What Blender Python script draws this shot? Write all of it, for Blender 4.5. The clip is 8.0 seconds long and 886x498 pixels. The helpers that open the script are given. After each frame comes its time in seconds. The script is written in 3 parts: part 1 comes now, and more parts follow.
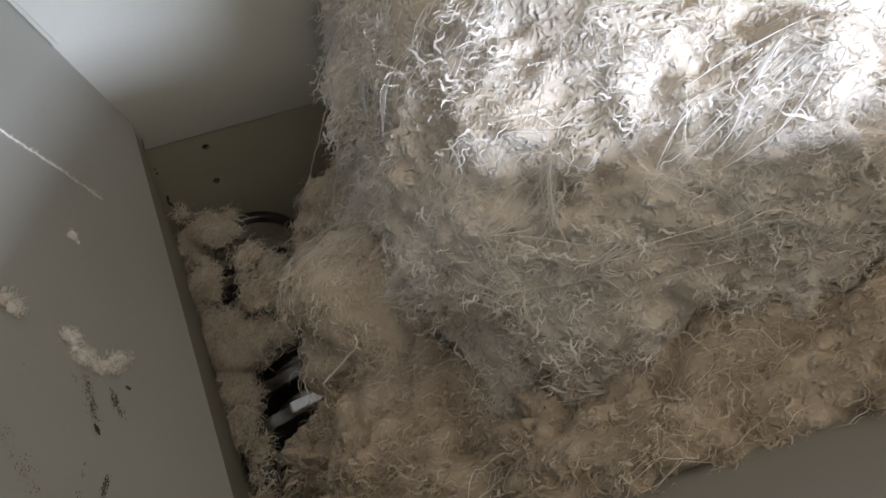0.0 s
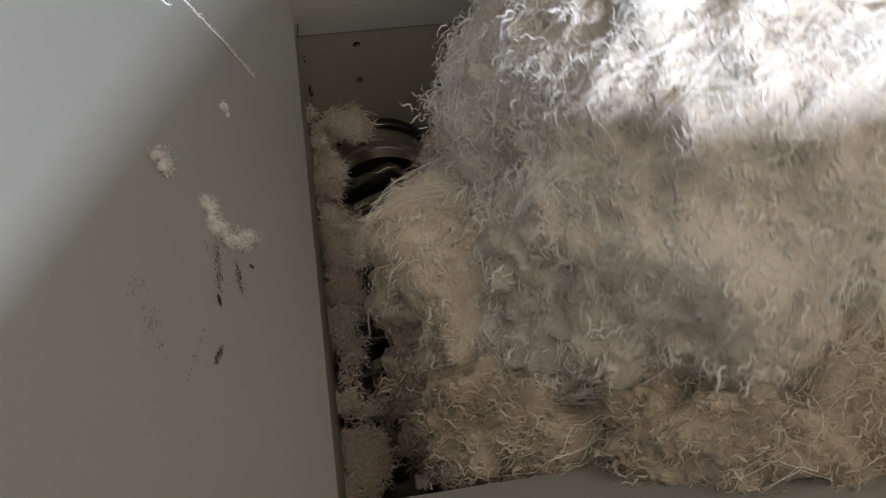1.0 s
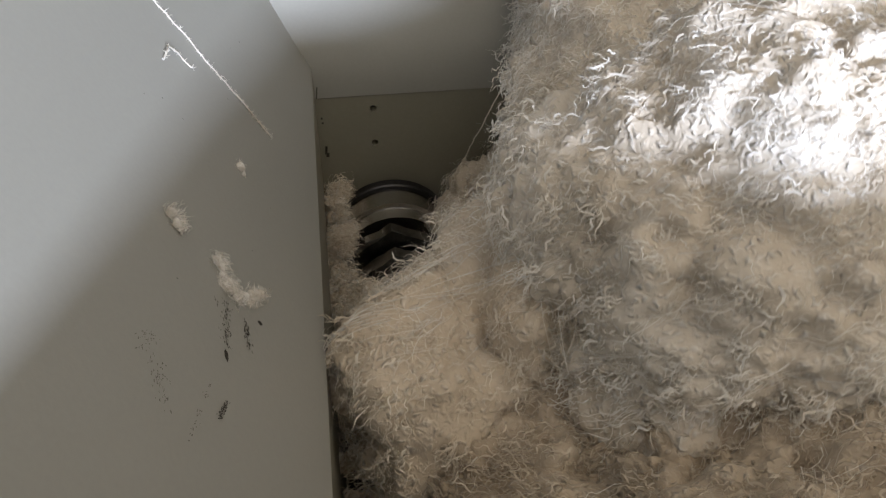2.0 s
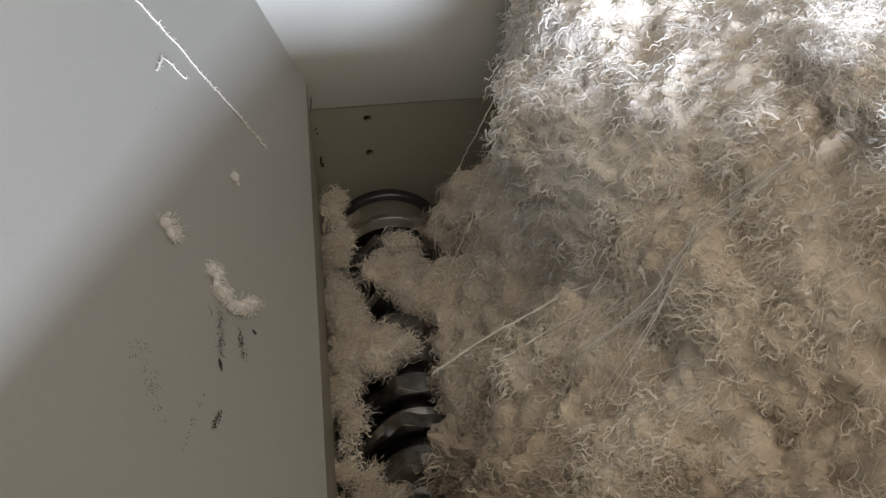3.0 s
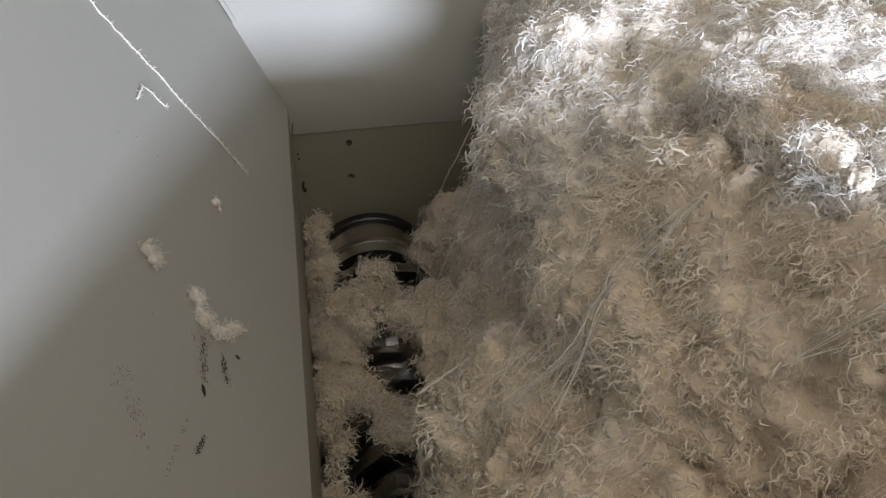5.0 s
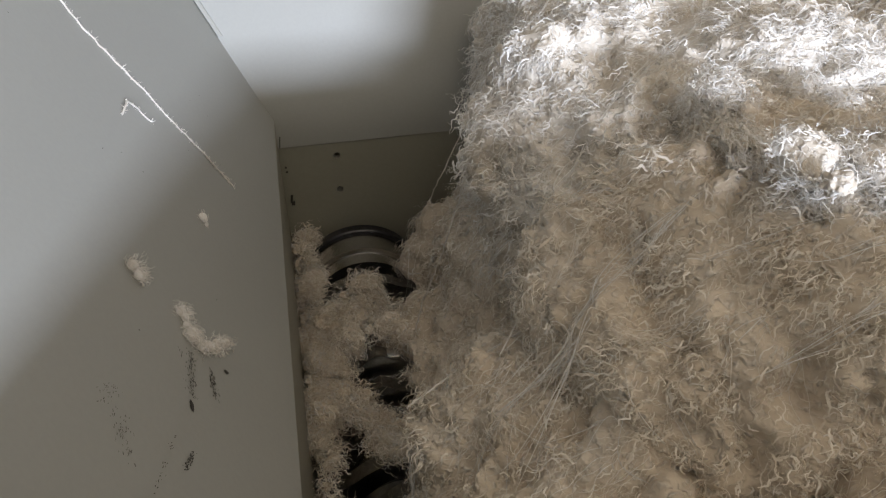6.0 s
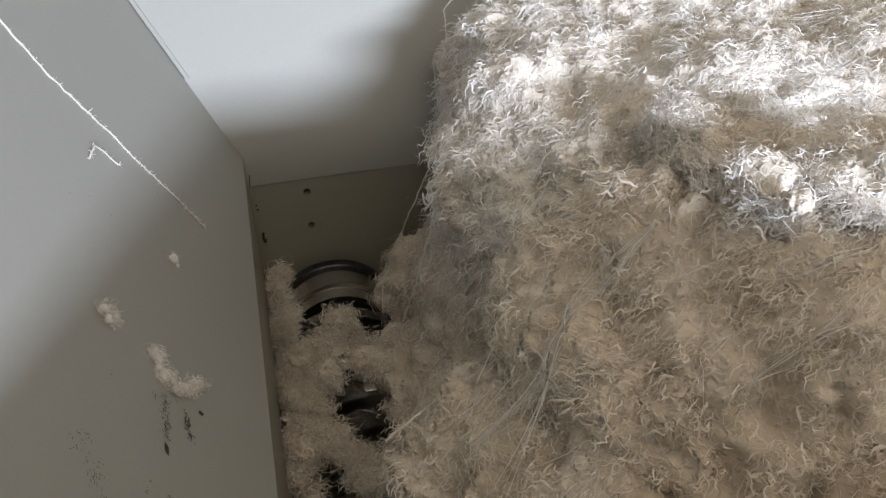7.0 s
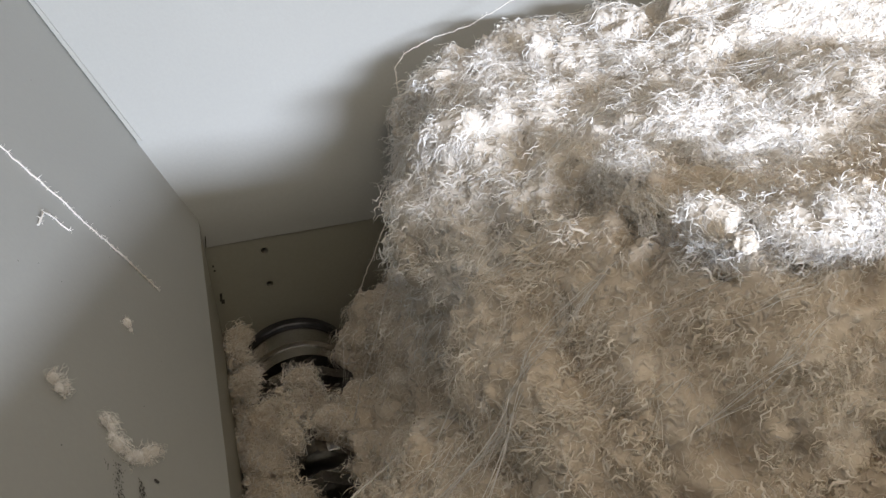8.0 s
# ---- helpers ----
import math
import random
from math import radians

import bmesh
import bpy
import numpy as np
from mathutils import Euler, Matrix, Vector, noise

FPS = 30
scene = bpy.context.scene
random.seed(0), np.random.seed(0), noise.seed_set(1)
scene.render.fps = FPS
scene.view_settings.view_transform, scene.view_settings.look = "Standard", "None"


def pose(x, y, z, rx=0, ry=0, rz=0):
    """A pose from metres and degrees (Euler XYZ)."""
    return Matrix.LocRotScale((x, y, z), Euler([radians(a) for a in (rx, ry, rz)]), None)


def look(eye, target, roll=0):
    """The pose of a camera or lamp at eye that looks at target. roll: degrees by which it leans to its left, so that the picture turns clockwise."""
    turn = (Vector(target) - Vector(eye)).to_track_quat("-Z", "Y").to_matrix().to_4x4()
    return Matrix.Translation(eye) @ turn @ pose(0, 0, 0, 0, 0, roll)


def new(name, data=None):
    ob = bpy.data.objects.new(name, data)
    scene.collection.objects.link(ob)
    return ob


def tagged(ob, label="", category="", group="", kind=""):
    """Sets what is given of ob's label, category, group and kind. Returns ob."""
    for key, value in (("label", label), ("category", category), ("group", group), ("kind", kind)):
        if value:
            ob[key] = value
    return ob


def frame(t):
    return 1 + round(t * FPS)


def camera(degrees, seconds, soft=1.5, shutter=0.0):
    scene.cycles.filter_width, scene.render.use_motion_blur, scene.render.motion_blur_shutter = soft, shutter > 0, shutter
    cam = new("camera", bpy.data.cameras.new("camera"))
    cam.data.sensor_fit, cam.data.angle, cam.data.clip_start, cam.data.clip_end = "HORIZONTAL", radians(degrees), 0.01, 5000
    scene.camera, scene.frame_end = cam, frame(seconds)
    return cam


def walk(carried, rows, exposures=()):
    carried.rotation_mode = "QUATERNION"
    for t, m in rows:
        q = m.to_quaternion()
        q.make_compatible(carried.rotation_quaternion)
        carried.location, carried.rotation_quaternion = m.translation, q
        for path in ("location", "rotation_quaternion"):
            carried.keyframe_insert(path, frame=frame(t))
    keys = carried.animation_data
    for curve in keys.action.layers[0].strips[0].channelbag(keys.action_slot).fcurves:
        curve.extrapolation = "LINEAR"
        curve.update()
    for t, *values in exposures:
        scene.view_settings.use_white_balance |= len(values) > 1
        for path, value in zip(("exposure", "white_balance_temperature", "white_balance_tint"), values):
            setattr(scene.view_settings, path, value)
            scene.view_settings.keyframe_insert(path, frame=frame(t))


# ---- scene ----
cam = camera(56.9, 8.0, soft=1.25, shutter=0.22)
PATH = [
    (0, (0.007, 0.057, 1.509), (0.522, 1.493, 0.215), -5.9),
    (0.5, (-0.004, 0.067, 1.499), (0.365, 1.456, 0.108), -3.4),
    (1, (-0.014, 0.075, 1.503), (0.237, 1.474, 0.096), 0.1),
    (1.5, (-0.013, 0.071, 1.507), (0.215, 1.533, 0.161), 1.1),
    (2, (-0.01, 0.069, 1.511), (0.223, 1.571, 0.21), 0.8),
    (3.5, (-0.008, 0.064, 1.511), (0.245, 1.589, 0.241), 0.5),
    (4, (-0.008, 0.062, 1.51), (0.259, 1.602, 0.263), 0.4),
    (4.5, (-0.007, 0.061, 1.513), (0.268, 1.604, 0.271), 0.3),
    (6, (-0.003, 0.061, 1.511), (0.303, 1.62, 0.297), -0.4),
    (6.5, (-0.002, 0.059, 1.513), (0.327, 1.628, 0.316), -0.8),
    (7, (-0.001, 0.057, 1.514), (0.375, 1.646, 0.36), -1.3),
    (7.5, (0.002, 0.055, 1.514), (0.427, 1.665, 0.406), -1.8),
    (8, (0.004, 0.053, 1.515), (0.488, 1.687, 0.468), -1.7),
]
walk(cam, [(t, look(eye, target, roll)) for t, eye, target, roll in PATH],
     [(0.0, -0.23), (1.0, -0.15), (1.6, 0.03), (3.5, 0.10), (4.5, 0.03), (6.0, -0.06), (8.0, -0.03)])

# ---- world and light ----
world = bpy.data.worlds.new("sky")
scene.world = world
world.use_nodes = True
_n = world.node_tree.nodes
_sky = _n.new("ShaderNodeTexSky")
_sky.sky_type, _sky.sun_disc = "NISHITA", False
_sky.sun_elevation, _sky.sun_rotation = radians(35), radians(200)
world.node_tree.links.new(_sky.outputs[0], _n["Background"].inputs[0])
_n["Background"].inputs[1].default_value = 0.1


def area_light(name, eye, target, w, h, watts, color):
    data = bpy.data.lights.new(name, "AREA")
    data.shape, data.size, data.size_y, data.energy, data.color = "RECTANGLE", w, h, watts, color
    ob = new(name, data)
    ob.matrix_world = look(eye, target)
    return ob


# daylight standing in the workshop window, and an added warm fill lamp overhead
area_light("window_daylight", (1.15, -3.42, 2.165), (1.15, 0.0, 2.165 - 0.83), 1.6, 0.26, 380, (0.785, 0.85, 1.0))
area_light("skylight_daylight", (1.1, -0.6, 3.34), (1.1, -0.5999, 0.0), 2.8, 2.2, 26.0, (1.0, 0.79, 0.475))

# ---- materials ----


def material(name, color, rough=0.6, metal=0.0, bump=0.2, grain=120.0, vary=0.12, stain=6.0, sheen=0.0, island=0.0, dark=None, lucent=0.0, spec=0.5):
    m = bpy.data.materials.new(name)
    m.use_nodes = True
    nt = m.node_tree
    nodes, links = nt.nodes, nt.links
    bsdf = nodes["Principled BSDF"]
    bsdf.inputs["Roughness"].default_value = rough
    bsdf.inputs["Metallic"].default_value = metal
    bsdf.inputs["Specular IOR Level"].default_value = spec
    if sheen:
        bsdf.inputs["Sheen Weight"].default_value = sheen
    co = nodes.new("ShaderNodeTexCoord")
    big, fine = nodes.new("ShaderNodeTexNoise"), nodes.new("ShaderNodeTexNoise")
    big.inputs["Scale"].default_value, fine.inputs["Scale"].default_value = stain, grain
    big.inputs["Detail"].default_value, fine.inputs["Detail"].default_value = 5, 4
    for t in (big, fine):
        links.new(co.outputs["Object"], t.inputs["Vector"])
    ramp = nodes.new("ShaderNodeValToRGB")
    d = dark or [c * (1 - 2.5 * vary) for c in color]
    ramp.color_ramp.elements[0].position, ramp.color_ramp.elements[1].position = 0.3, 0.7
    ramp.color_ramp.elements[0].color = (*d, 1)
    ramp.color_ramp.elements[1].color = (*[min(1, c * (1 + vary * 0.5)) for c in color], 1)
    mix = nodes.new("ShaderNodeMath")
    mix.operation = "MULTIPLY_ADD"
    mix.inputs[1].default_value = 0.35
    links.new(fine.outputs[0], mix.inputs[0])
    sc = nodes.new("ShaderNodeMath")
    sc.operation = "MULTIPLY"
    sc.inputs[1].default_value = 0.65
    links.new(big.outputs[0], sc.inputs[0])
    links.new(sc.outputs[0], mix.inputs[2])
    out = mix.outputs[0]
    if island:
        geo = nodes.new("ShaderNodeNewGeometry")
        add = nodes.new("ShaderNodeMath")
        add.operation = "MULTIPLY_ADD"
        add.inputs[1].default_value = island
        links.new(geo.outputs["Random Per Island"], add.inputs[0])
        off = nodes.new("ShaderNodeMath")
        off.operation = "SUBTRACT"
        off.inputs[1].default_value = island / 2
        links.new(out, off.inputs[0])
        links.new(off.outputs[0], add.inputs[2])
        out = add.outputs[0]
    links.new(out, ramp.inputs[0])
    links.new(ramp.outputs[0], bsdf.inputs["Base Color"])
    if bump:
        b = nodes.new("ShaderNodeBump")
        b.inputs["Strength"].default_value, b.inputs["Distance"].default_value = bump, 0.004
        links.new(fine.outputs[0], b.inputs["Height"])
        links.new(b.outputs[0], bsdf.inputs["Normal"])
    if lucent:
        tr = nodes.new("ShaderNodeBsdfTranslucent")
        links.new(ramp.outputs[0], tr.inputs["Color"])
        mx = nodes.new("ShaderNodeMixShader")
        mx.inputs[0].default_value = lucent
        links.new(bsdf.outputs[0], mx.inputs[1])
        links.new(tr.outputs[0], mx.inputs[2])
        links.new(mx.outputs[0], nodes["Material Output"].inputs["Surface"])
    return m


def turned(m, amount):
    """Brushing round the roller's axis: highlights stretch along it."""
    nt = m.node_tree
    tan = nt.nodes.new("ShaderNodeTangent")
    tan.direction_type, tan.axis = "RADIAL", "Y"
    nt.links.new(tan.outputs[0], nt.nodes["Principled BSDF"].inputs["Tangent"])
    nt.nodes["Principled BSDF"].inputs["Anisotropic"].default_value = amount
    return m


PAINT = material("cream_paint", (0.322, 0.327, 0.308), 0.5, bump=0.03, grain=260, vary=0.03, stain=3)
PLATE = material("grey_plate", (0.265, 0.258, 0.212), 0.5, bump=0.04, grain=220, vary=0.05, stain=5)
PLASTER = material("wall_plaster", (0.44, 0.40, 0.34), 0.9, bump=0.1, grain=60, vary=0.06, stain=1.5)
CONCRETE = material("concrete", (0.30, 0.265, 0.22), 0.85, bump=0.2, grain=40, vary=0.12, stain=2)
STEEL = turned(material("turned_steel", (0.68, 0.67, 0.65), 0.26, 1.0, bump=0.05, grain=300, vary=0.12, stain=20), 0.75)
WORN = turned(material("worn_steel", (0.34, 0.34, 0.33), 0.28, 1.0, bump=0.08, grain=240, vary=0.25, stain=22), 0.6)
DARKSTEEL_GAP = material("dark_steel_and_gap", (0.09, 0.09, 0.1), 0.4, 0.9, bump=0.1, grain=200, vary=0.2, stain=25)


def cotton_material(name, light, dark, warp, scale):
    """Matted cotton: curled ridges of fibre, the brown shade of the crevices between them painted in."""
    m = bpy.data.materials.new(name)
    m.use_nodes = True
    nodes, links = m.node_tree.nodes, m.node_tree.links
    bsdf = nodes["Principled BSDF"]
    bsdf.inputs["Roughness"].default_value = 1.0
    bsdf.inputs["Specular IOR Level"].default_value = 0.1
    bsdf.inputs["Sheen Weight"].default_value = 0.2
    co = nodes.new("ShaderNodeTexCoord")
    wn = nodes.new("ShaderNodeTexNoise")
    wn.inputs["Scale"].default_value, wn.inputs["Detail"].default_value = 110, 3
    links.new(co.outputs["Object"], wn.inputs["Vector"])
    vm = nodes.new("ShaderNodeVectorMath")
    vm.operation = "MULTIPLY_ADD"
    vm.inputs[1].default_value = (warp, warp, warp)
    links.new(wn.outputs["Color"], vm.inputs[0])
    links.new(co.outputs["Object"], vm.inputs[2])
    rn = nodes.new("ShaderNodeTexNoise")
    rn.noise_type = "RIDGED_MULTIFRACTAL"
    rn.inputs["Scale"].default_value, rn.inputs["Detail"].default_value = scale, 6
    links.new(vm.outputs[0], rn.inputs["Vector"])
    big = nodes.new("ShaderNodeTexNoise")
    big.inputs["Scale"].default_value, big.inputs["Detail"].default_value = 11, 4
    links.new(co.outputs["Object"], big.inputs["Vector"])
    ma = nodes.new("ShaderNodeMath")
    ma.operation = "MULTIPLY_ADD"
    ma.inputs[1].default_value = 0.8
    links.new(big.outputs[0], ma.inputs[0])
    links.new(rn.outputs[0], ma.inputs[2])
    ramp = nodes.new("ShaderNodeValToRGB")
    ramp.color_ramp.elements[0].position, ramp.color_ramp.elements[1].position = 0.35, 1.0
    ramp.color_ramp.elements[0].color, ramp.color_ramp.elements[1].color = (*dark, 1), (*light, 1)
    links.new(ma.outputs[0], ramp.inputs[0])
    links.new(ramp.outputs[0], bsdf.inputs["Base Color"])
    b = nodes.new("ShaderNodeBump")
    b.inputs["Strength"].default_value, b.inputs["Distance"].default_value = 1.0, 0.005
    links.new(rn.outputs[0], b.inputs["Height"])
    links.new(b.outputs[0], bsdf.inputs["Normal"])
    return m


MATTED = cotton_material("matted_cotton", (0.90, 0.895, 0.88), (0.62, 0.56, 0.48), 0.010, 170)
FIBRE = material("cotton_fibre", (0.90, 0.895, 0.885), 0.9, bump=0, grain=90, vary=0.1, stain=10, sheen=0.2, island=0.5, dark=(0.76, 0.72, 0.66), lucent=0.3, spec=0.2)
THREAD = material("cotton_thread", (0.895, 0.885, 0.87), 0.8, bump=0, grain=90, vary=0.09, stain=10, island=0.45, dark=(0.78, 0.74, 0.68), lucent=0.25, spec=0.3)
SKEIN = material("cotton_skein", (0.89, 0.88, 0.86), 0.8, bump=0, grain=90, vary=0.09, stain=10, island=0.4, lucent=0.25, spec=0.3)
# brownish cotton of the slab, darkened further for the shade it lies in
BROWN_SHADE = cotton_material("brown_shade_cotton", (0.68, 0.615, 0.53), (0.44, 0.37, 0.29), 0.010, 170)
BROWN_SHADE_FIBRE = material("brown_shade_fibre", (0.69, 0.63, 0.55), 0.9, bump=0, grain=90, vary=0.1, stain=10, sheen=0.2, island=0.5, dark=(0.48, 0.415, 0.33), lucent=0.3, spec=0.2)
# same cotton with the warm tone of shade put into its colour
WARM_SHADE = cotton_material("warm_shade_cotton", (0.88, 0.835, 0.765), (0.62, 0.535, 0.43), 0.010, 170)
WARM_SHADE_FIBRE = material("warm_shade_fibre", (0.88, 0.845, 0.785), 0.9, bump=0, grain=90, vary=0.1, stain=10, sheen=0.2, island=0.5, dark=(0.72, 0.645, 0.545), lucent=0.3, spec=0.2)
GREASE_AND_GAP = material("grease_and_gap", (0.05, 0.045, 0.04), 0.6, bump=0.1, grain=300, vary=0.3, stain=60)
SMUDGE = material("grey_smudge", (0.15, 0.14, 0.12), 0.6, bump=0.05, grain=300, vary=0.3, stain=60)

# ---- mesh helpers ----


def link(name, bm, mat, parent=None, label="", smooth=False):
    me = bpy.data.meshes.new(name)
    bmesh.ops.recalc_face_normals(bm, faces=bm.faces[:])
    bm.to_mesh(me)
    bm.free()
    me.materials.append(mat)
    if smooth:
        me.shade_smooth()
    ob = new(name, me)
    ob.parent = parent
    return tagged(ob, label) if label else ob


def part(name, bm, mat, parent, label="", smooth=False):
    return link(name, bm, mat, parent, label, smooth)


def sheet(corners, thick, bevel=0.0):
    """A flat panel with its inner face on the given corners, thickened away from the hopper."""
    bm = bmesh.new()
    a = [Vector(c) for c in corners]
    nrm = (a[1] - a[0]).cross(a[2] - a[1]).normalized() * -thick
    v = [bm.verts.new(p) for p in a] + [bm.verts.new(p + nrm) for p in a]
    k = len(a)
    bm.faces.new(v[:k])
    bm.faces.new(v[k:][::-1])
    for i in range(k):
        j = (i + 1) % k
        bm.faces.new((v[i], v[i + k], v[j + k], v[j]))
    if bevel:
        bmesh.ops.bevel(bm, geom=bm.edges[:], offset=bevel, segments=2, affect="EDGES")
    return bm


def box(x0, y0, z0, x1, y1, z1, bevel=0.0):
    bm = bmesh.new()
    bmesh.ops.create_cube(bm, size=1, matrix=Matrix.Translation(((x0 + x1) / 2, (y0 + y1) / 2, (z0 + z1) / 2)) @ Matrix.Diagonal((x1 - x0, y1 - y0, z1 - z0, 1)))
    if bevel:
        bmesh.ops.bevel(bm, geom=bm.edges[:], offset=bevel, segments=2, affect="EDGES")
    return bm


def structure(name, bm, mat, label, category):
    return tagged(link(name, bm, mat), label, category, kind="structure")


# ---- the hopper: chamber below, flared panels above ----
XL, XR, YB, YF, ZB = -0.034, 1.45, 0.986, 0.335, 1.022
SX, SY, SF = 0.555, 0.50, 1.08
ZT = 1.62          # rim of the side and back panels
ZF = 1.33          # rim of the front panel


def left_x(z):
    return XL - SX * (z - ZB)


def back_y(z):
    return YB + SY * (z - ZB)


def front_y(z):
    return YF - SF * (z - ZB)


def right_x(z):
    return XR + SX * (z - ZB)


T = 0.004
structure("wall_left", sheet([(XL, YF - 0.4, ZB), (XL, YB + 0.012, ZB), (left_x(ZT), back_y(ZT) + 0.012, ZT), (left_x(ZT), YF - 0.8, ZT)], T),
          PAINT, "cream painted sheet-metal side panel of the hopper", "panel")


def bent_panel():
    """The end panel: upright below, bent in a wide arc to its slope above."""
    lean, r = math.atan(SY), 0.15
    tan = r * math.tan(lean / 2)
    line = [(YB, 0.984)]
    for k in range(13):
        a = lean * k / 12
        line.append((YB + r * (1 - math.cos(a)), ZB - tan + r * math.sin(a)))
    line.append((back_y(ZT), ZT))
    bm = bmesh.new()
    rows = []
    for y, z in line:
        up = max(z - ZB, 0.0)
        rows.append([bm.verts.new((x, y + d, z)) for d in (0.0, T) for x in (XL - SX * up - 0.002 * (up > 0), XR + SX * up)])
    for p, q in zip(rows, rows[1:]):
        for i, j in ((0, 1), (1, 3), (3, 2), (2, 0)):
            bm.faces.new((p[i], p[j], q[j], q[i]))
    bm.faces.new((rows[0][0], rows[0][2], rows[0][3], rows[0][1]))
    bm.faces.new((rows[-1][0], rows[-1][1], rows[-1][3], rows[-1][2]))
    return bm


_back = structure("wall_back", bent_panel(), PAINT, "cream painted end panel bent to a slope", "panel")
_back.data.shade_smooth()
_back.data.set_sharp_from_angle(angle=radians(30))
structure("wall_front", sheet([(XR, YF, ZB), (XL, YF, ZB), (left_x(ZF), front_y(ZF), ZF), (right_x(ZF), front_y(ZF), ZF)], T),
          PAINT, "cream painted shallow feeding panel of the hopper", "panel")
structure("wall_right", sheet([(XR, YB, ZB), (XR, YF - 0.4, ZB), (right_x(ZT), YF - 0.8, ZT), (right_x(ZT), back_y(ZT), ZT)], T),
          PAINT, "cream painted sheet-metal side panel of the hopper", "panel")
structure("chamber_wall_left", box(XL - 0.03, YF - 0.03, 0.0, XL, YB + 0.03, ZB), PLATE, "grey side wall of the roller chamber", "wall")
structure("chamber_wall_right", box(XR, YF - 0.03, 0.0, XR + 0.03, YB + 0.03, ZB), PLATE, "grey side wall of the roller chamber", "wall")
structure("chamber_wall_front", box(XL, YF - 0.03, 0.0, XR, YF, ZB), PLATE, "grey front wall of the roller chamber", "wall")
structure("chamber_floor", box(XL, YF, 0.58, XR, YB, 0.6), DARKSTEEL_GAP, "dark floor of the roller chamber", "floor")


def plate_with_holes(x0, x1, z0, z1, y, thick, holes, r, half):
    bm = bmesh.new()
    hx = holes[0][0]
    zs = [z0]
    for _, hz in sorted(holes, key=lambda h: h[1]):
        zs += [hz - half, hz + half]
    zs.append(z1)

    def quad(a, b, c, d):
        f = [bm.verts.new((a, yy, c)) for yy in (y,)] + [bm.verts.new((b, y, c)), bm.verts.new((b, y, d)), bm.verts.new((a, y, d))]
        bm.faces.new(f)
    quad(x0, hx - half, z0, z1)
    quad(hx + half, x1, z0, z1)
    for i in range(len(zs) - 1):
        if i % 2 == 0:
            quad(hx - half, hx + half, zs[i], zs[i + 1])
            continue
        cz = (zs[i] + zs[i + 1]) / 2
        n = 24
        ring = []
        for k in range(n):
            a = 2 * math.pi * k / n
            c, s = math.cos(a), math.sin(a)
            m = half / max(abs(c), abs(s))
            ring.append((bm.verts.new((hx + m * c, y, cz + m * s)), bm.verts.new((hx + r * c, y, cz + r * s)), bm.verts.new((hx + r * c, y + thick, cz + r * s))))
        for k in range(n):
            p, q = ring[k], ring[(k + 1) % n]
            bm.faces.new((p[0], q[0], q[1], p[1]))
            bm.faces.new((p[1], q[1], q[2], p[2]))
    bmesh.ops.remove_doubles(bm, verts=bm.verts[:], dist=1e-6)
    back = [bm.verts.new(p) for p in ((x0, y + thick, z0), (x1, y + thick, z0), (x1, y + thick, z1), (x0, y + thick, z1))]
    frnt = [bm.verts.new(p) for p in ((x0, y, z0), (x1, y, z0), (x1, y, z1), (x0, y, z1))]
    for k in range(4):
        bm.faces.new((frnt[k], frnt[(k + 1) % 4], back[(k + 1) % 4], back[k]))
    return bm


structure("end_plate", plate_with_holes(XL, XR, 0.0, 0.9828, YB + 0.0015, 0.012, [(0.0392, 0.964), (0.0398, 0.912)], 0.0046, 0.014),
          PLATE, "grey steel end plate with two drilled bolt holes", "panel")
# unseen dark sheet added so that the bolt holes show black
structure("end_plate_backing", box(XL, YB + 0.02, 0.0, XR, YB + 0.03, 0.98), DARKSTEEL_GAP, "added dark sheet that stands for the shade inside the bolt holes", "panel")

VA, VB = Vector((XL, YB, ZB)).lerp(Vector((left_x(ZT), back_y(ZT), ZT)), 0.16), Vector((left_x(ZT), back_y(ZT), ZT))
weld = bmesh.new()
_n2, _x = Vector((0, -1, SY)).normalized(), Vector((1, 0, 0))
_rows = [[weld.verts.new(p + _x * a + _n2 * b) for a, b in ((0.0, 0.0), (0.001, 0.0035), (0.006, 0.002), (0.007, 0.0))] for p in (VA, VB)]
for _k in range(3):
    weld.faces.new((_rows[0][_k], _rows[0][_k + 1], _rows[1][_k + 1], _rows[1][_k]))
structure("trim_weld", weld, PAINT, "thin painted weld flange where two hopper panels meet", "trim")

# solid dark slivers stand for the shade in corner gaps, and for dark spots
gaps = bmesh.new()
for _x, _z, _w, _h in ((0.0035, 0.992, 0.0012, 0.016), (0.0065, 0.955, 0.0022, 0.0022), (0.0072, 0.948, 0.0025, 0.002), (0.0085, 0.906, 0.003, 0.012), (0.010, 0.899, 0.004, 0.006)):
    bmesh.ops.create_cube(gaps, size=1, matrix=Matrix.Translation((XL + _x, YB - 0.0002, _z)) @ Matrix.Rotation(0.12, 4, "Y") @ Matrix.Diagonal((_w, 0.0012, _h, 1)))
tagged(part("corner_mark", gaps, GREASE_AND_GAP, bpy.data.objects["end_plate"], "solid dark slivers for shaded gaps and spots at the plate corner"), kind="stuff")

# ---- the workshop around, unseen and added to close the place ----
structure("floor", box(-3.5, -3.5, -0.1, 3.5, 3.5, 0.0), CONCRETE, "grey concrete workshop floor", "floor")
# ceiling out of view, left open where the added fill lamp stands
_c = bmesh.new()
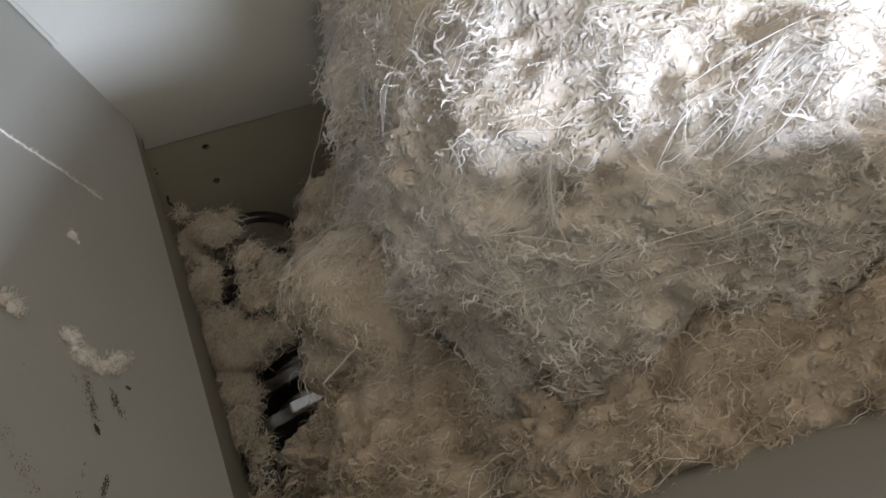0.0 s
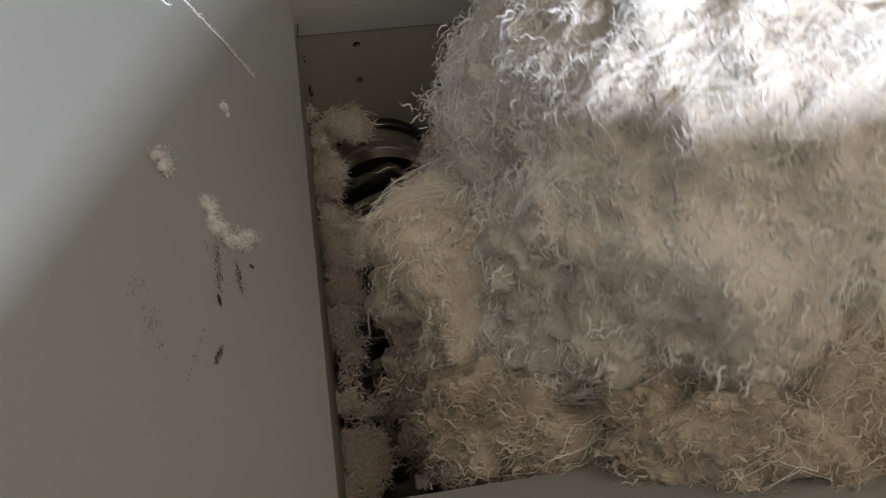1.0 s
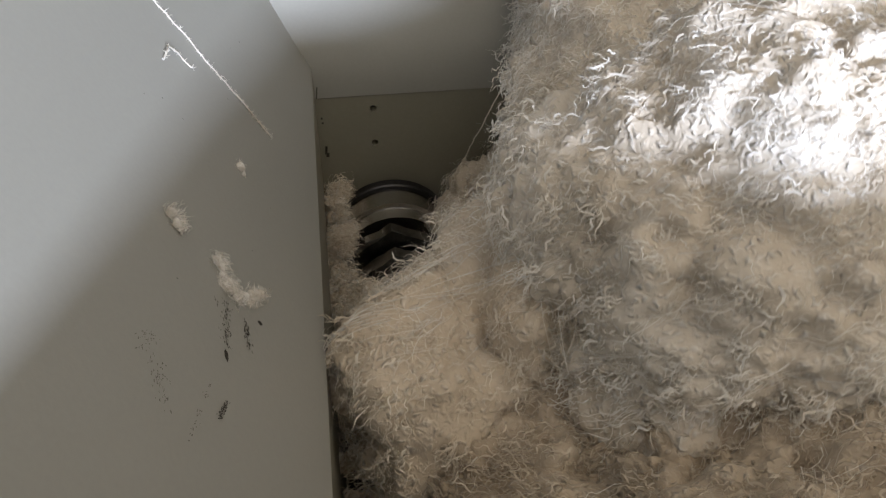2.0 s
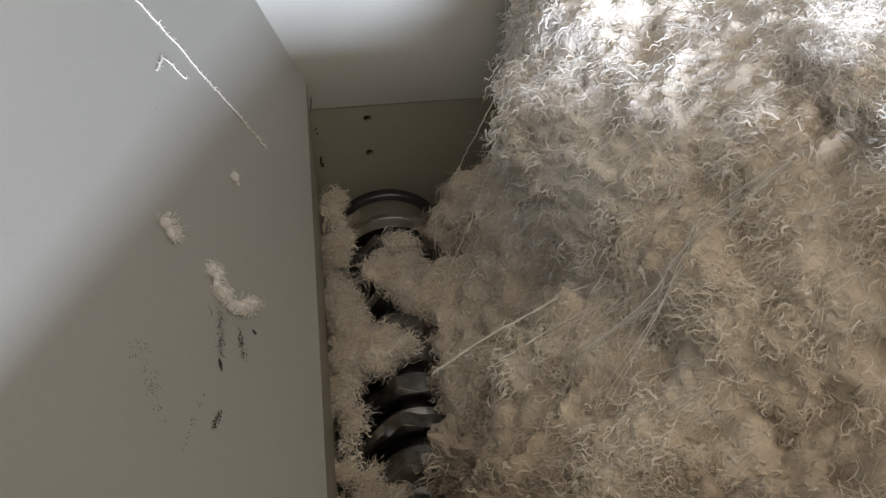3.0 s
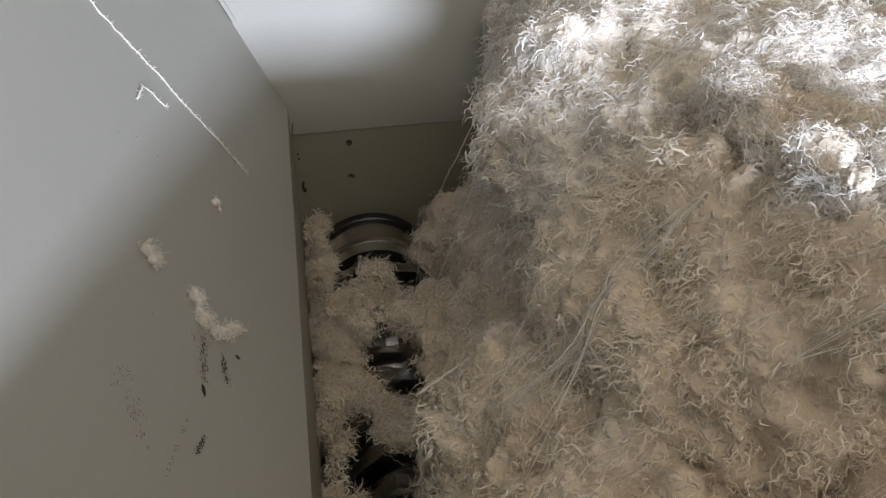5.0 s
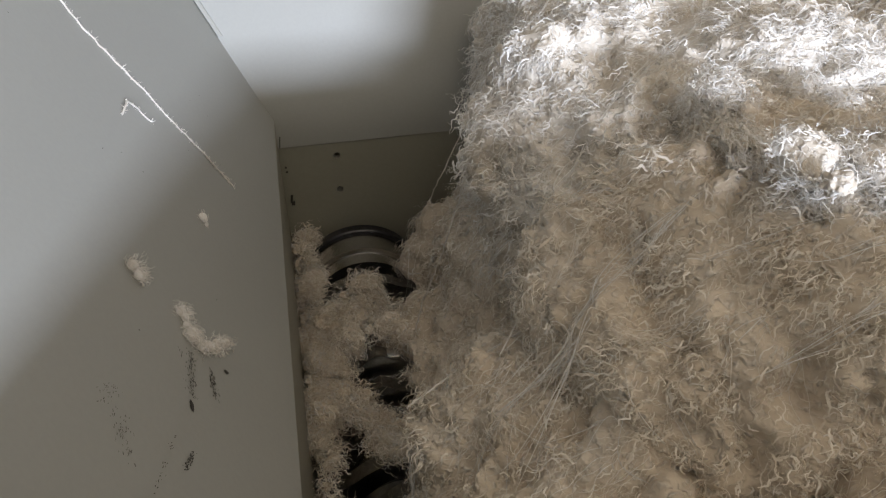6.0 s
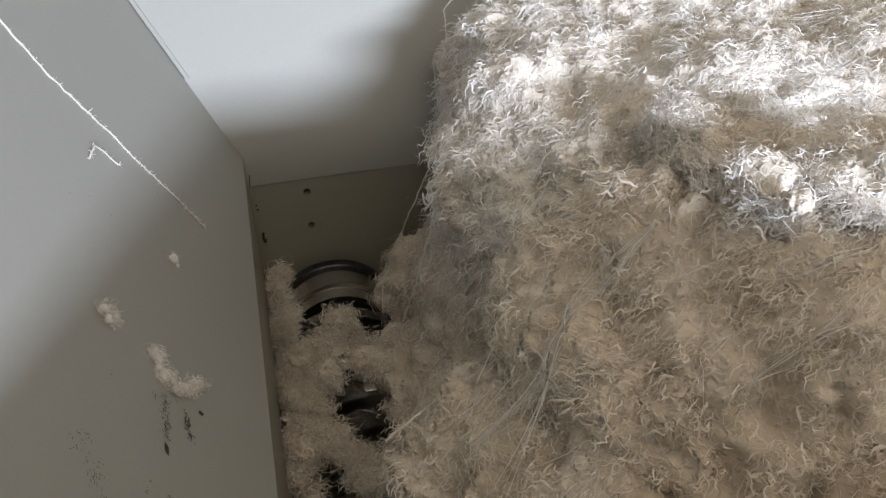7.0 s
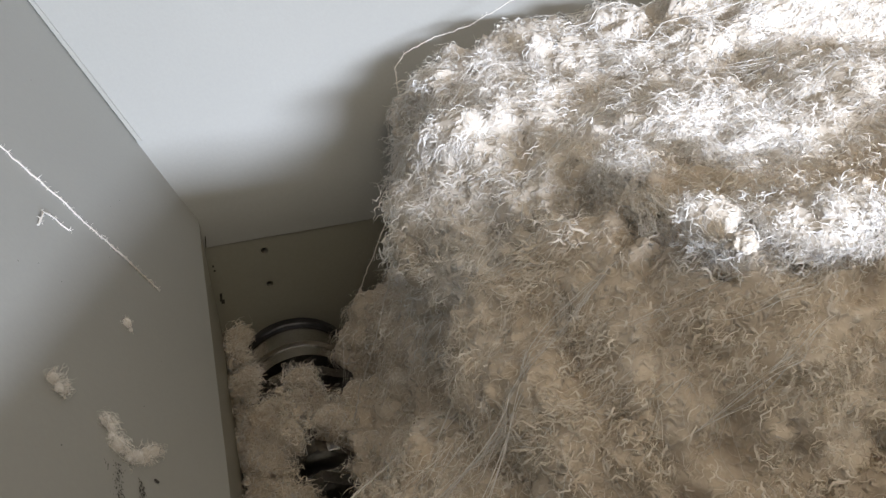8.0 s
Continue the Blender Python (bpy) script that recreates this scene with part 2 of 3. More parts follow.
for _x0, _x1, _y0, _y1 in ((-3.6, -0.35, -3.6, 3.6), (2.55, 3.6, -3.6, 3.6), (-0.35, 2.55, -3.6, -1.75), (-0.35, 2.55, 0.55, 3.6)):
    bmesh.ops.create_cube(_c, size=1, matrix=Matrix.Translation(((_x0 + _x1) / 2, (_y0 + _y1) / 2, 3.35)) @ Matrix.Diagonal((_x1 - _x0, _y1 - _y0, 0.1, 1)))
structure("ceiling", _c, PLASTER, "added pale plastered ceiling, open for the fill lamp", "ceiling")
structure("wall_west", box(-3.6, -3.5, 0, -3.5, 3.5, 3.3), PLASTER, "pale plastered workshop wall", "wall")
structure("wall_north", box(-3.6, 3.5, 0, 3.6, 3.6, 3.3), PLASTER, "pale plastered workshop wall", "wall")


def wall_with_window(name, axis, a0, a1, w0, w1, z0, z1, at):
    bm = bmesh.new()
    for lo, hi, b, t in ((a0, w0, 0, 3.3), (w1, a1, 0, 3.3), (w0, w1, 0, z0), (w0, w1, z1, 3.3)):
        c = ((lo + hi) / 2, at, (b + t) / 2) if axis == "x" else (at, (lo + hi) / 2, (b + t) / 2)
        s = (hi - lo, 0.1, t - b) if axis == "x" else (0.1, hi - lo, t - b)
        bmesh.ops.create_cube(bm, size=1, matrix=Matrix.Translation(c) @ Matrix.Diagonal((*s, 1)))
    return structure(name, bm, PLASTER, "pale plastered workshop wall with a window opening", "wall")


wall_with_window("wall_south", "x", -3.6, 3.6, 0.3, 2.0, 2.0, 2.34, -3.55)
structure("wall_east", box(3.5, -3.5, 0, 3.6, 3.5, 3.3), PLASTER, "pale plastered workshop wall", "wall")

# ---- cotton ----
from mathutils.bvhtree import BVHTree
rng = np.random.default_rng(7)


def spread(lump, d):
    """The smooth surface and normal of a lump in the direction d."""
    cx, cy, cz, rx, ry, rz, turn, pw = lump
    rot = Matrix.Rotation(radians(turn), 3, "Z")
    k = (abs(d.x) ** pw + abs(d.y) ** pw + abs(d.z) ** pw) ** (-1 / pw)
    return rot @ Vector((d.x * k * rx, d.y * k * ry, d.z * k * rz)) + Vector((cx, cy, cz)), (rot @ Vector((d.x / rx, d.y / ry, d.z / rz))).normalized()


def clump(p, seed):
    """Where cotton bunches (positive) and where crevices run (negative)."""
    q = Vector(p) + Vector((seed * 2.3, seed * 0.7, 0.0))
    return noise.noise(q * 20 + noise.noise_vector(q * 33) * 0.4) + 0.55 * noise.noise(q * 47)


def swirl(pts, freq, seed):
    """A smooth field of directions: neighbouring tufts lie the same way."""
    o = Vector((seed * 1.7, 3.1, seed * 0.9))
    return np.array([noise.noise_vector(Vector(p) * freq + o)[:] for p in pts])


def surface(lumps, seed, detail=5, amp=1.0, floor_z=None, reach=9.0, cuts=3):
    """Superellipsoids with clumped, curled relief; the open side of the heap is meshed finer."""
    out = []
    micro = max(amp, 0.55)
    for i, lump in enumerate(lumps):
        bm = bmesh.new()
        bmesh.ops.create_icosphere(bm, subdivisions=detail - 1, radius=1)
        faces = bm.faces[:]
        pn = [spread(lump, f.calc_center_median().normalized()) for f in faces]
        co, nn = np.array([p[:] for p, _ in pn]), np.array([n[:] for _, n in pn])
        fine = co[:, 0] < reach + 0.03
        if floor_z is not None:
            fine &= (nn[:, 2] > -0.35) & (nn[:, 1] < 0.75) & (co[:, 2] > floor_z - 0.02)
        for j, other in enumerate(lumps):
            if j != i:
                fine &= ~inside(co, other, 0.9)
        edges = {e for f, ok in zip(faces, fine) if ok for e in f.edges}
        if edges and cuts:
            bmesh.ops.subdivide_edges(bm, edges=list(edges), cuts=cuts, use_grid_fill=True)
        off = Vector((seed * 3.7 + i * 1.3, seed * 1.9, i * 2.1))
        for v in bm.verts:
            p, n = spread(lump, v.co.normalized())
            q = p + off
            w = q + noise.noise_vector(q * 9) * 0.03
            c = w + noise.noise_vector(q * 60) * 0.007
            h = 0.034 * noise.noise(q * 7) + 0.022 * noise.noise(w * 16) + 0.019 * abs(noise.noise(w * 27)) + 0.010 * abs(noise.noise(w * 60)) - 0.014
            f = 0.009 * abs(noise.noise(c * 95)) + 0.006 * (0.5 - abs(noise.noise(c * 150)))
            deep = 0.030 * min(0.0, clump(p, seed) + 0.04)
            v.co = p + n * ((h + deep) * amp + f * micro)
        bmesh.ops.triangulate(bm, faces=[f for f in bm.faces if len(f.verts) > 4])
        bm.normal_update()
        out.append(bm)
    return out


def inside(pts, lump, margin=0.93):
    cx, cy, cz, rx, ry, rz, turn, pw = lump
    a = radians(-turn)
    q = pts - np.array((cx, cy, cz))
    x, y = q[:, 0] * math.cos(a) - q[:, 1] * math.sin(a), q[:, 0] * math.sin(a) + q[:, 1] * math.cos(a)
    return (np.abs(x / rx) ** pw + np.abs(y / ry) ** pw + np.abs(q[:, 2] / rz) ** pw) < margin ** pw


def strands(name, base, nrm, length, radius, crinkle, flow, jitter, lift, segs, sides, mat, parent, tree=None, wave=0.0):
    """Crinkled fibres that run over the surface from base; sides 2 gives flat ribbons, 3 round threads; tree: the mass on which they lie."""
    n = len(base)
    f = np.array(flow, float) + rng.normal(0, jitter, (n, 3))
    t1 = f - (f * nrm).sum(1, keepdims=True) * nrm
    t1 /= np.linalg.norm(t1, axis=1, keepdims=True) + 1e-9
    t2 = np.cross(nrm, t1)
    L = rng.uniform(length[0], length[1], n)
    R = rng.uniform(radius[0], radius[1], n)
    hgt = rng.uniform(lift[0], lift[1], n)
    th, ph, drift = np.zeros(n), np.zeros(n), rng.normal(0, crinkle * 0.25, n)
    beat, start, size = rng.uniform(1.2, 2.0, n), rng.uniform(0, 6.28, n), rng.uniform(0.4, 1.0, n) * wave
    pos = base.copy()
    line = [pos]
    for k in range(segs):
        th = th * 0.85 + rng.normal(0, crinkle, n) + drift
        ph = ph * 0.6 + rng.normal(0, crinkle * 0.5, n)
        bend = th + size * np.sin(beat * k + start)
        d = t1 * np.cos(bend)[:, None] + t2 * np.sin(bend)[:, None]
        rise = math.cos(math.pi * (k + 0.5) / segs) * hgt / L * 2.6 + 0.7 * ph + 0.4 * size * np.cos(beat * 0.8 * k + start)
        d = d + nrm * rise[:, None]
        d /= np.linalg.norm(d, axis=1, keepdims=True)
        pos = pos + d * (L / segs)[:, None]
        line.append(pos)
    P = np.stack(line, 1)
    if tree:
        flat = P.reshape(-1, 3)
        high = (hgt[:, None] * np.sin(np.linspace(0, math.pi, segs + 1))[None] + 0.001).ravel()
        for i, p in enumerate(flat):
            q, m, _, dist = tree.find_nearest(p)
            if q is not None:
                flat[i] = np.array(q) + np.array(m) * high[i]
        P = flat.reshape(n, segs + 1, 3)
        for _ in range(12 if wave < 0.2 else 1):
            P[:, 1:-1] = 0.25 * P[:, :-2] + 0.5 * P[:, 1:-1] + 0.25 * P[:, 2:]
    D = np.gradient(P, axis=1)
    D /= np.linalg.norm(D, axis=2, keepdims=True) + 1e-9
    S = np.cross(D, nrm[:, None, :] + rng.normal(0, 0.4, (n, 1, 3)))
    S /= np.linalg.norm(S, axis=2, keepdims=True) + 1e-9
    U = np.cross(S, D)
    s = np.linspace(0, 1, segs + 1)
    r = R[:, None] * (1 - 0.6 * s ** 3)[None] * (0.6 + 0.4 * np.sin(np.pi * s))[None]
    rings = []
    for j in range(sides):
        a = 2 * math.pi * j / sides
        rings.append(P + S * (r * math.cos(a))[..., None] + U * (r * math.sin(a))[..., None])
    V = np.stack(rings, 2).reshape(-1, 3)
    per = (segs + 1) * sides
    quads = []
    for k in range(segs):
        for j in range(sides if sides > 2 else 1):
            a, b = k * sides + j, k * sides + (j + 1) % sides
            quads.append((a, b, b + sides, a + sides))
    F = (np.array(quads)[None] + (np.arange(n) * per)[:, None, None]).reshape(-1, 4)
    me = bpy.data.meshes.new(name)
    me.vertices.add(len(V))
    me.vertices.foreach_set("co", V.astype(np.float32).ravel())
    me.loops.add(F.size)
    me.loops.foreach_set("vertex_index", F.astype(np.int32).ravel())
    me.polygons.add(len(F))
    me.polygons.foreach_set("loop_start", np.arange(0, F.size, 4, dtype=np.int32))
    me.update(calc_edges=True)
    me.materials.append(mat)
    me.shade_smooth()
    ob = new(name, me)
    ob.parent = parent
    return tagged(ob, kind="stuff")


TREES, SKIN = {}, {}


def cotton(name, lumps, seed, fuzz, threads, flow, label, floor_z=None, detail=5, amp=1.0, scale=1.0, reach=9.0, mat=None, comb=60, coat=None):
    """A heap of matted cotton waste: its mass, a coat of fuzz, tufts and combed threads."""
    root = tagged(new(name), label, "cotton")
    allp = []
    joined = bmesh.new()
    for i, bm in enumerate(surface(lumps, seed, detail, amp, floor_z, reach, 3 if detail > 5 else 1)):
        co = np.array([f.calc_center_median()[:] for f in bm.faces])
        nn = np.array([f.normal[:] for f in bm.faces])
        area = np.array([f.calc_area() for f in bm.faces])
        keep = np.ones(len(co), bool)
        for j, other in enumerate(lumps):
            if j != i:
                keep &= ~inside(co, other)
        if floor_z is not None:
            keep &= (nn[:, 2] > -0.35) & (nn[:, 1] < 0.7) & (co[:, 2] > floor_z)
        keep &= co[:, 0] < reach
        allp.append((co[keep], nn[keep], area[keep]))
        gone = np.zeros(len(co), bool)
        for j, other in enumerate(lumps):
            if j != i:
                gone |= inside(co, other, 0.68)
        bm.faces.ensure_lookup_table()
        bmesh.ops.delete(bm, geom=[bm.faces[k] for k in np.nonzero(gone)[0]], context="FACES")
        me = bpy.data.meshes.new("tmp")
        bm.to_mesh(me)
        bm.free()
        joined.from_mesh(me)
        bpy.data.meshes.remove(me)
    tree = BVHTree.FromBMesh(joined)
    part("mass", joined, mat or MATTED, root, smooth=True)
    co, nn, ar = (np.concatenate([a[k] for a in allp]) for k in range(3))
    pr = ar / ar.sum()

    def pick(k):
        i = rng.choice(len(co), k, p=pr)
        return co[i] + rng.normal(0, 0.002 * scale, (k, 3)), nn[i]
    k = scale
    b, m = pick(fuzz // 7)
    strands("fuzz", b, m, (0.009 * k, 0.024 * k), (0.00018, 0.00042), 0.7, flow, 0.8, (0.002 * k, 0.010 * k), 6, 2, coat or FIBRE, root)
    # tufts: crinkled shreds that lie the same way in each tuft, thick on the bunches, sparse in the crevices
    g = max(1, threads // 13)
    b, m = pick(g * 2)
    full = np.array([clump(p, seed) for p in b])
    ok = rng.random(g * 2) < np.clip(0.62 + 0.9 * full, 0.30, 1.0)
    b, m, full = b[ok], m[ok], full[ok]
    way = swirl(b, 9, seed) * 0.9 + swirl(b, 30, seed) * 0.6 + np.array(flow)
    each = 13
    n = len(b) * each
    b, m, way = np.repeat(b, each, 0) + rng.normal(0, 0.005 * k, (n, 3)), np.repeat(m, each, 0) + rng.normal(0, 0.28, (n, 3)), np.repeat(way, each, 0)
    m /= np.linalg.norm(m, axis=1, keepdims=True)
    thin = rng.random(n) < 0.5
    strands("shred_coat", b[thin], m[thin], (0.012 * k, 0.030 * k), (0.00022 * k, 0.0005 * k), 0.24, way[thin], 0.24, (0.001 * k, 0.006 * k), 8, 2, coat or THREAD, root, None, 0.95)
    thin = ~thin
    strands("tuft_coat", b[thin], m[thin], (0.009 * k, 0.022 * k), (0.0005 * k, 0.0011 * k), 0.30, way[thin], 0.30, (0.001 * k, 0.007 * k), 6, 2, coat or FIBRE, root, None, 1.0)
    # combed bands: parallel threads laid on the mass
    g = max(1, threads // (comb * 7))
    b, m = pick(g)
    way = swirl(b, 9, seed) * 0.5 + np.array(flow)
    b = np.repeat(b, 9, 0) + rng.normal(0, 0.006 * k, (g * 9, 3))
    strands("thread_coat", b, np.repeat(m, 9, 0), (0.03 * k, 0.10 * k), (0.0002, 0.0004), 0.14, np.repeat(way, 9, 0), 0.12, (0.002 * k, 0.008 * k), 14, 2, THREAD, root, tree, 0.55)
    TREES[root] = tree
    SKIN[root] = (co, nn, pr)
    return root


heap = cotton("cotton_heap", [(0.66, 0.72, 1.025, 0.42, 0.25, 0.205, 0, 2.6), (0.335, 0.905, 1.035, 0.115, 0.125, 0.185, 0, 3.0), (0.66, 0.89, 1.10, 0.41, 0.135, 0.155, 0, 2.8),
                              (0.425, 0.72, 1.065, 0.27, 0.215, 0.155, 0, 2.6)],
              1, 21000, 25000, (-0.85, -0.1, -0.4), "large heap of matted off-white cotton waste against the end panel", 0.8, 6, reach=0.80, comb=34)
slab = cotton("cotton_slab", [(0.52, 0.43, 0.95, 0.46, 0.135, 0.11, 0, 3), (0.22, 0.49, 0.90, 0.16, 0.1, 0.1, 0, 2.4), (0.60, 0.30, 1.03, 0.40, 0.125, 0.10, -9, 2.6)],
              2, 7000, 13000, (-0.8, -0.3, -0.2), "low slab of matted brownish cotton, its shade painted in, on the feeding panel", 0.8, 6, reach=0.62, mat=BROWN_SHADE, coat=BROWN_SHADE_FIBRE)
drift = cotton("cotton_drift", [(0.0, 0.0, 0.0, 0.35, 0.19, 0.18, 0, 2.5), (-0.255, -0.05, -0.10, 0.19, 0.18, 0.13, 15, 2.3), (0.18, -0.06, 0.07, 0.26, 0.13, 0.12, -8, 2.4)],
               3, 17000, 20000, (-0.9, -0.3, -0.25), "sliding drift of loose off-white cotton waste", -0.15, 6, reach=0.2, mat=WARM_SHADE, comb=26, coat=WARM_SHADE_FIBRE)
roll = cotton("cotton_roll", [(0.0, 0.0, 0.0, 0.42, 0.27, 0.21, 0, 2.8), (0.2, 0.0, 0.02, 0.3, 0.26, 0.22, 0, 2.4)],
              4, 20000, 25000, (-0.8, -0.46, 0.49), "tumbling roll of fluffy off-white cotton waste", None, 6, reach=0.12, comb=22)
flap = cotton("cotton_flap", [(0.0, 0.0, 0.0, 0.08, 0.1, 0.11, 0, 2.1), (0.09, 0.05, 0.03, 0.12, 0.1, 0.1, 20, 2.0), (0.19, 0.05, 0.05, 0.15, 0.13, 0.13, 0, 2.1)],
              5, 12000, 10000, (-0.6, -0.3, -0.6), "loose flap of fluffy cotton hanging over the roller", None, 5, 1.0, mat=WARM_SHADE, comb=25, coat=WARM_SHADE_FIBRE)
bank = cotton("cotton_bank", [(0.205, 0.875, 0.795, 0.10, 0.105, 0.13, 0, 2.4), (0.145, 0.67, 0.80, 0.085, 0.17, 0.11, 0, 2.3), (0.205, 0.75, 0.895, 0.08, 0.13, 0.095, 0, 2.3)],
              6, 10000, 8000, (-0.3, -0.2, -0.9), "steep bank of matted cotton beside the roller", 0.74, 5, 1.0, mat=WARM_SHADE, coat=WARM_SHADE_FIBRE)


def loose(root):
    """Marks the torn mass of a scrap as stuff that nobody could count."""
    for c in root.children:
        if c.name.startswith("mass"):
            c["kind"] = "stuff"
    return root


def ragged(seed, n, sx, sy, sz, r0, r1):
    """Many small lumps strewn through a flat box: a torn wad."""
    rnd = random.Random(seed)
    out = []
    for _ in range(n):
        r = rnd.uniform(r0, r1)
        out.append((rnd.gauss(0, sx * 0.55), rnd.gauss(0, sy * 0.6), rnd.gauss(0, sz * 0.6), r * rnd.uniform(0.7, 1.4), r * rnd.uniform(0.8, 1.7), r * rnd.uniform(0.45, 0.8), rnd.uniform(-60, 60), 2.0))
    return out


def wad(lumps, seed, fuzz, label):
    ob = cotton("cotton_wad", lumps, seed, fuzz * 2 // 3, fuzz * 3 // 2, (0.3, -0.5, 0.1), label, None, 4, 0.35, 0.85, mat=WARM_SHADE, coat=WARM_SHADE_FIBRE)
    return tagged(loose(ob), group="wads of lint on the roller")


LEDGES = []
for _i, (_y, _h) in enumerate(((0.93, 0.05), (0.80, 0.07), (0.64, 0.07), (0.49, 0.06))):
    _l = [(max(a, -0.010) - 0.019, b + _y, c + 0.842, *rest) for a, b, c, *rest in ragged(30 + _i, 26, 0.012, _h, 0.014, 0.005, 0.010)]
    LEDGES.append(cotton("cotton_ledge", _l, 40 + _i, 1300, 2200, (0.6, -0.3, 0.2), "ragged strip of cotton lint caught along the chamber wall", 0.79, 4, 0.35, 0.85, mat=WARM_SHADE, coat=WARM_SHADE_FIBRE))
    tagged(loose(LEDGES[-1]), group="lint along the chamber wall")
wad_a = wad(ragged(51, 22, 0.034, 0.038, 0.007, 0.007, 0.014), 8, 2600, "torn wad of cotton lint lying on the roller")
wad_b = wad(ragged(52, 15, 0.024, 0.030, 0.007, 0.006, 0.012), 9, 1600, "torn wad of cotton lint lying on the roller")
wad_c = wad(ragged(53, 16, 0.028, 0.032, 0.006, 0.006, 0.012), 10, 1100, "small torn wad of cotton lint lying on the roller")



def lump_of_cotton(seed, n, size, r0, r1, flow, label):
    ob = cotton("cotton_clump", ragged(seed, n, *size, r0, r1), seed, 900, 3600, flow, label, None, 4, 0.24, 0.8)
    return tagged(loose(ob), group="clumps of cotton on the heap")


# clumps that ride on the drift, with the places where they come to rest
RIDERS = [(lump_of_cotton(81, 12, (0.050, 0.024, 0.018), 0.014, 0.024, (-0.7, -0.4, 0.2), "broad curled clump of bright cotton on the drift"), (0.372, 0.437, 1.224)),
          (lump_of_cotton(82, 8, (0.014, 0.030, 0.020), 0.010, 0.018, (-0.1, -0.8, -0.5), "hanging tuft of cotton on the drift"), (0.318, 0.530, 1.192)),
          (lump_of_cotton(83, 8, (0.016, 0.032, 0.020), 0.010, 0.018, (-0.2, -0.8, -0.4), "hanging tuft of cotton on the drift"), (0.325, 0.600, 1.207))]
lump_of_cotton(85, 8, (0.018, 0.034, 0.022), 0.010, 0.018, (-0.2, -0.8, -0.5), "hanging tuft of bright cotton on the heap").location = (0.400, 0.605, 1.200)

# ---- lint and grease on the side panel ----


def on_left(y, z, off=0.0):
    n = Vector((1, 0, SX)).normalized()
    return Vector((left_x(z), y, z)) + n * off


def tube(points, r0, r1, mat, name, parent=None, wob=0.0, seed=1, sides=6):
    """A thread through the points, slightly wavy."""
    rnd = random.Random(seed)
    pts = [Vector(p) for p in points]
    fine = []
    for a, b in zip(pts, pts[1:]):
        k = max(2, int((b - a).length / 0.006))
        fine += [a.lerp(b, i / k) + Vector([rnd.gauss(0, wob) for _ in range(3)]) for i in range(k)]
    fine.append(pts[-1])
    bm = bmesh.new()
    rows = []
    for i, p in enumerate(fine):
        d = (fine[min(i + 1, len(fine) - 1)] - fine[max(i - 1, 0)]).normalized()
        s = d.cross(Vector((0.3, 0.9, 0.2))).normalized()
        u = s.cross(d)
        r = (r0 + (r1 - r0) * i / len(fine)) * rnd.uniform(0.75, 1.25)
        rows.append([bm.verts.new(p + (s * math.cos(2 * math.pi * j / sides) + u * math.sin(2 * math.pi * j / sides)) * r) for j in range(sides)])
    for a, b in zip(rows, rows[1:]):
        for j in range(sides):
            bm.faces.new((a[j], a[(j + 1) % sides], b[(j + 1) % sides], b[j]))
    return link(name, bm, mat, parent, smooth=True), np.array(fine)


def stray_thread(points, r0, r1, label, wob=0.0006, seed=1, fuzz=4):
    root = tagged(new("stray_thread"), label, "thread")
    _, fine = tube(points, r0, r1, THREAD, "strand", root, wob, seed)
    if fuzz:
        b = np.repeat(fine, fuzz, 0)
        m = rng.normal(0, 1, b.shape)
        m /= np.linalg.norm(m, axis=1, keepdims=True)
        way = fine[-1] - fine[0]
        strands("fuzz", b, m, (0.002, 0.006), (0.00015, 0.00035), 0.7, way / np.linalg.norm(way), 0.5, (0.001, 0.003), 4, 2, THREAD, root)
    return root


stray_thread([on_left(0.746, 1.318, 0.002), on_left(0.741, 1.298, 0.0015), on_left(0.731, 1.257, 0.0015), on_left(0.735, 1.198, 0.0015), on_left(0.734, 1.156, 0.0015), on_left(0.736, 1.092, 0.001)],
             0.0008, 0.0006, "long fuzzy white thread clinging to the side panel", 0.0004, 2, 9)
stray_thread([on_left(0.667, 1.210, 0.001), on_left(0.685, 1.211, 0.003), on_left(0.697, 1.200, 0.003), on_left(0.699, 1.185, 0.001)], 0.0009, 0.0005, "short curled white thread on the side panel", 0.0009, 3, 6)


def lint(lumps, fuzz, label, seed, size):
    """A scrap of lint stuck to the side panel: lumps of (y, z, radius)."""
    L = []
    for y, z, r in lumps:
        p = on_left(y, z, r * 0.5)
        L.append((p.x, p.y, p.z, r * 0.3, r * 0.45, r * 0.45, 0, 2.0))
    ob = cotton("lint_scrap", L, seed, fuzz // 2, fuzz * 2, (0.2, -0.5, 0.3), label, None, 4, 0.03, size, mat=THREAD)
    loose(ob)
    return ob


lint([(0.638, 1.125, 0.0015), (0.634, 1.121, 0.0012)], 90, "tiny scrap of white lint on the side panel", 20, 0.2)
lint([(0.508, 1.180, 0.0028), (0.503, 1.176, 0.0033), (0.505, 1.171, 0.0026), (0.500, 1.171, 0.002)], 200, "small scrap of white lint on the side panel", 21, 0.34)
lint([(0.506, 1.140, 0.0036), (0.502, 1.1365, 0.0038), (0.496, 1.135, 0.003), (0.4905, 1.130, 0.0038), (0.487, 1.1215, 0.003), (0.491, 1.1165, 0.0022), (0.495, 1.1125, 0.003), (0.505, 1.107, 0.0024), (0.499, 1.104, 0.002), (0.512, 1.0985, 0.0018)], 520,
     "ragged scrap of white lint above dark grease marks", 22, 0.34)

marks = bmesh.new()
smudges = bmesh.new()
_r = random.Random(5)


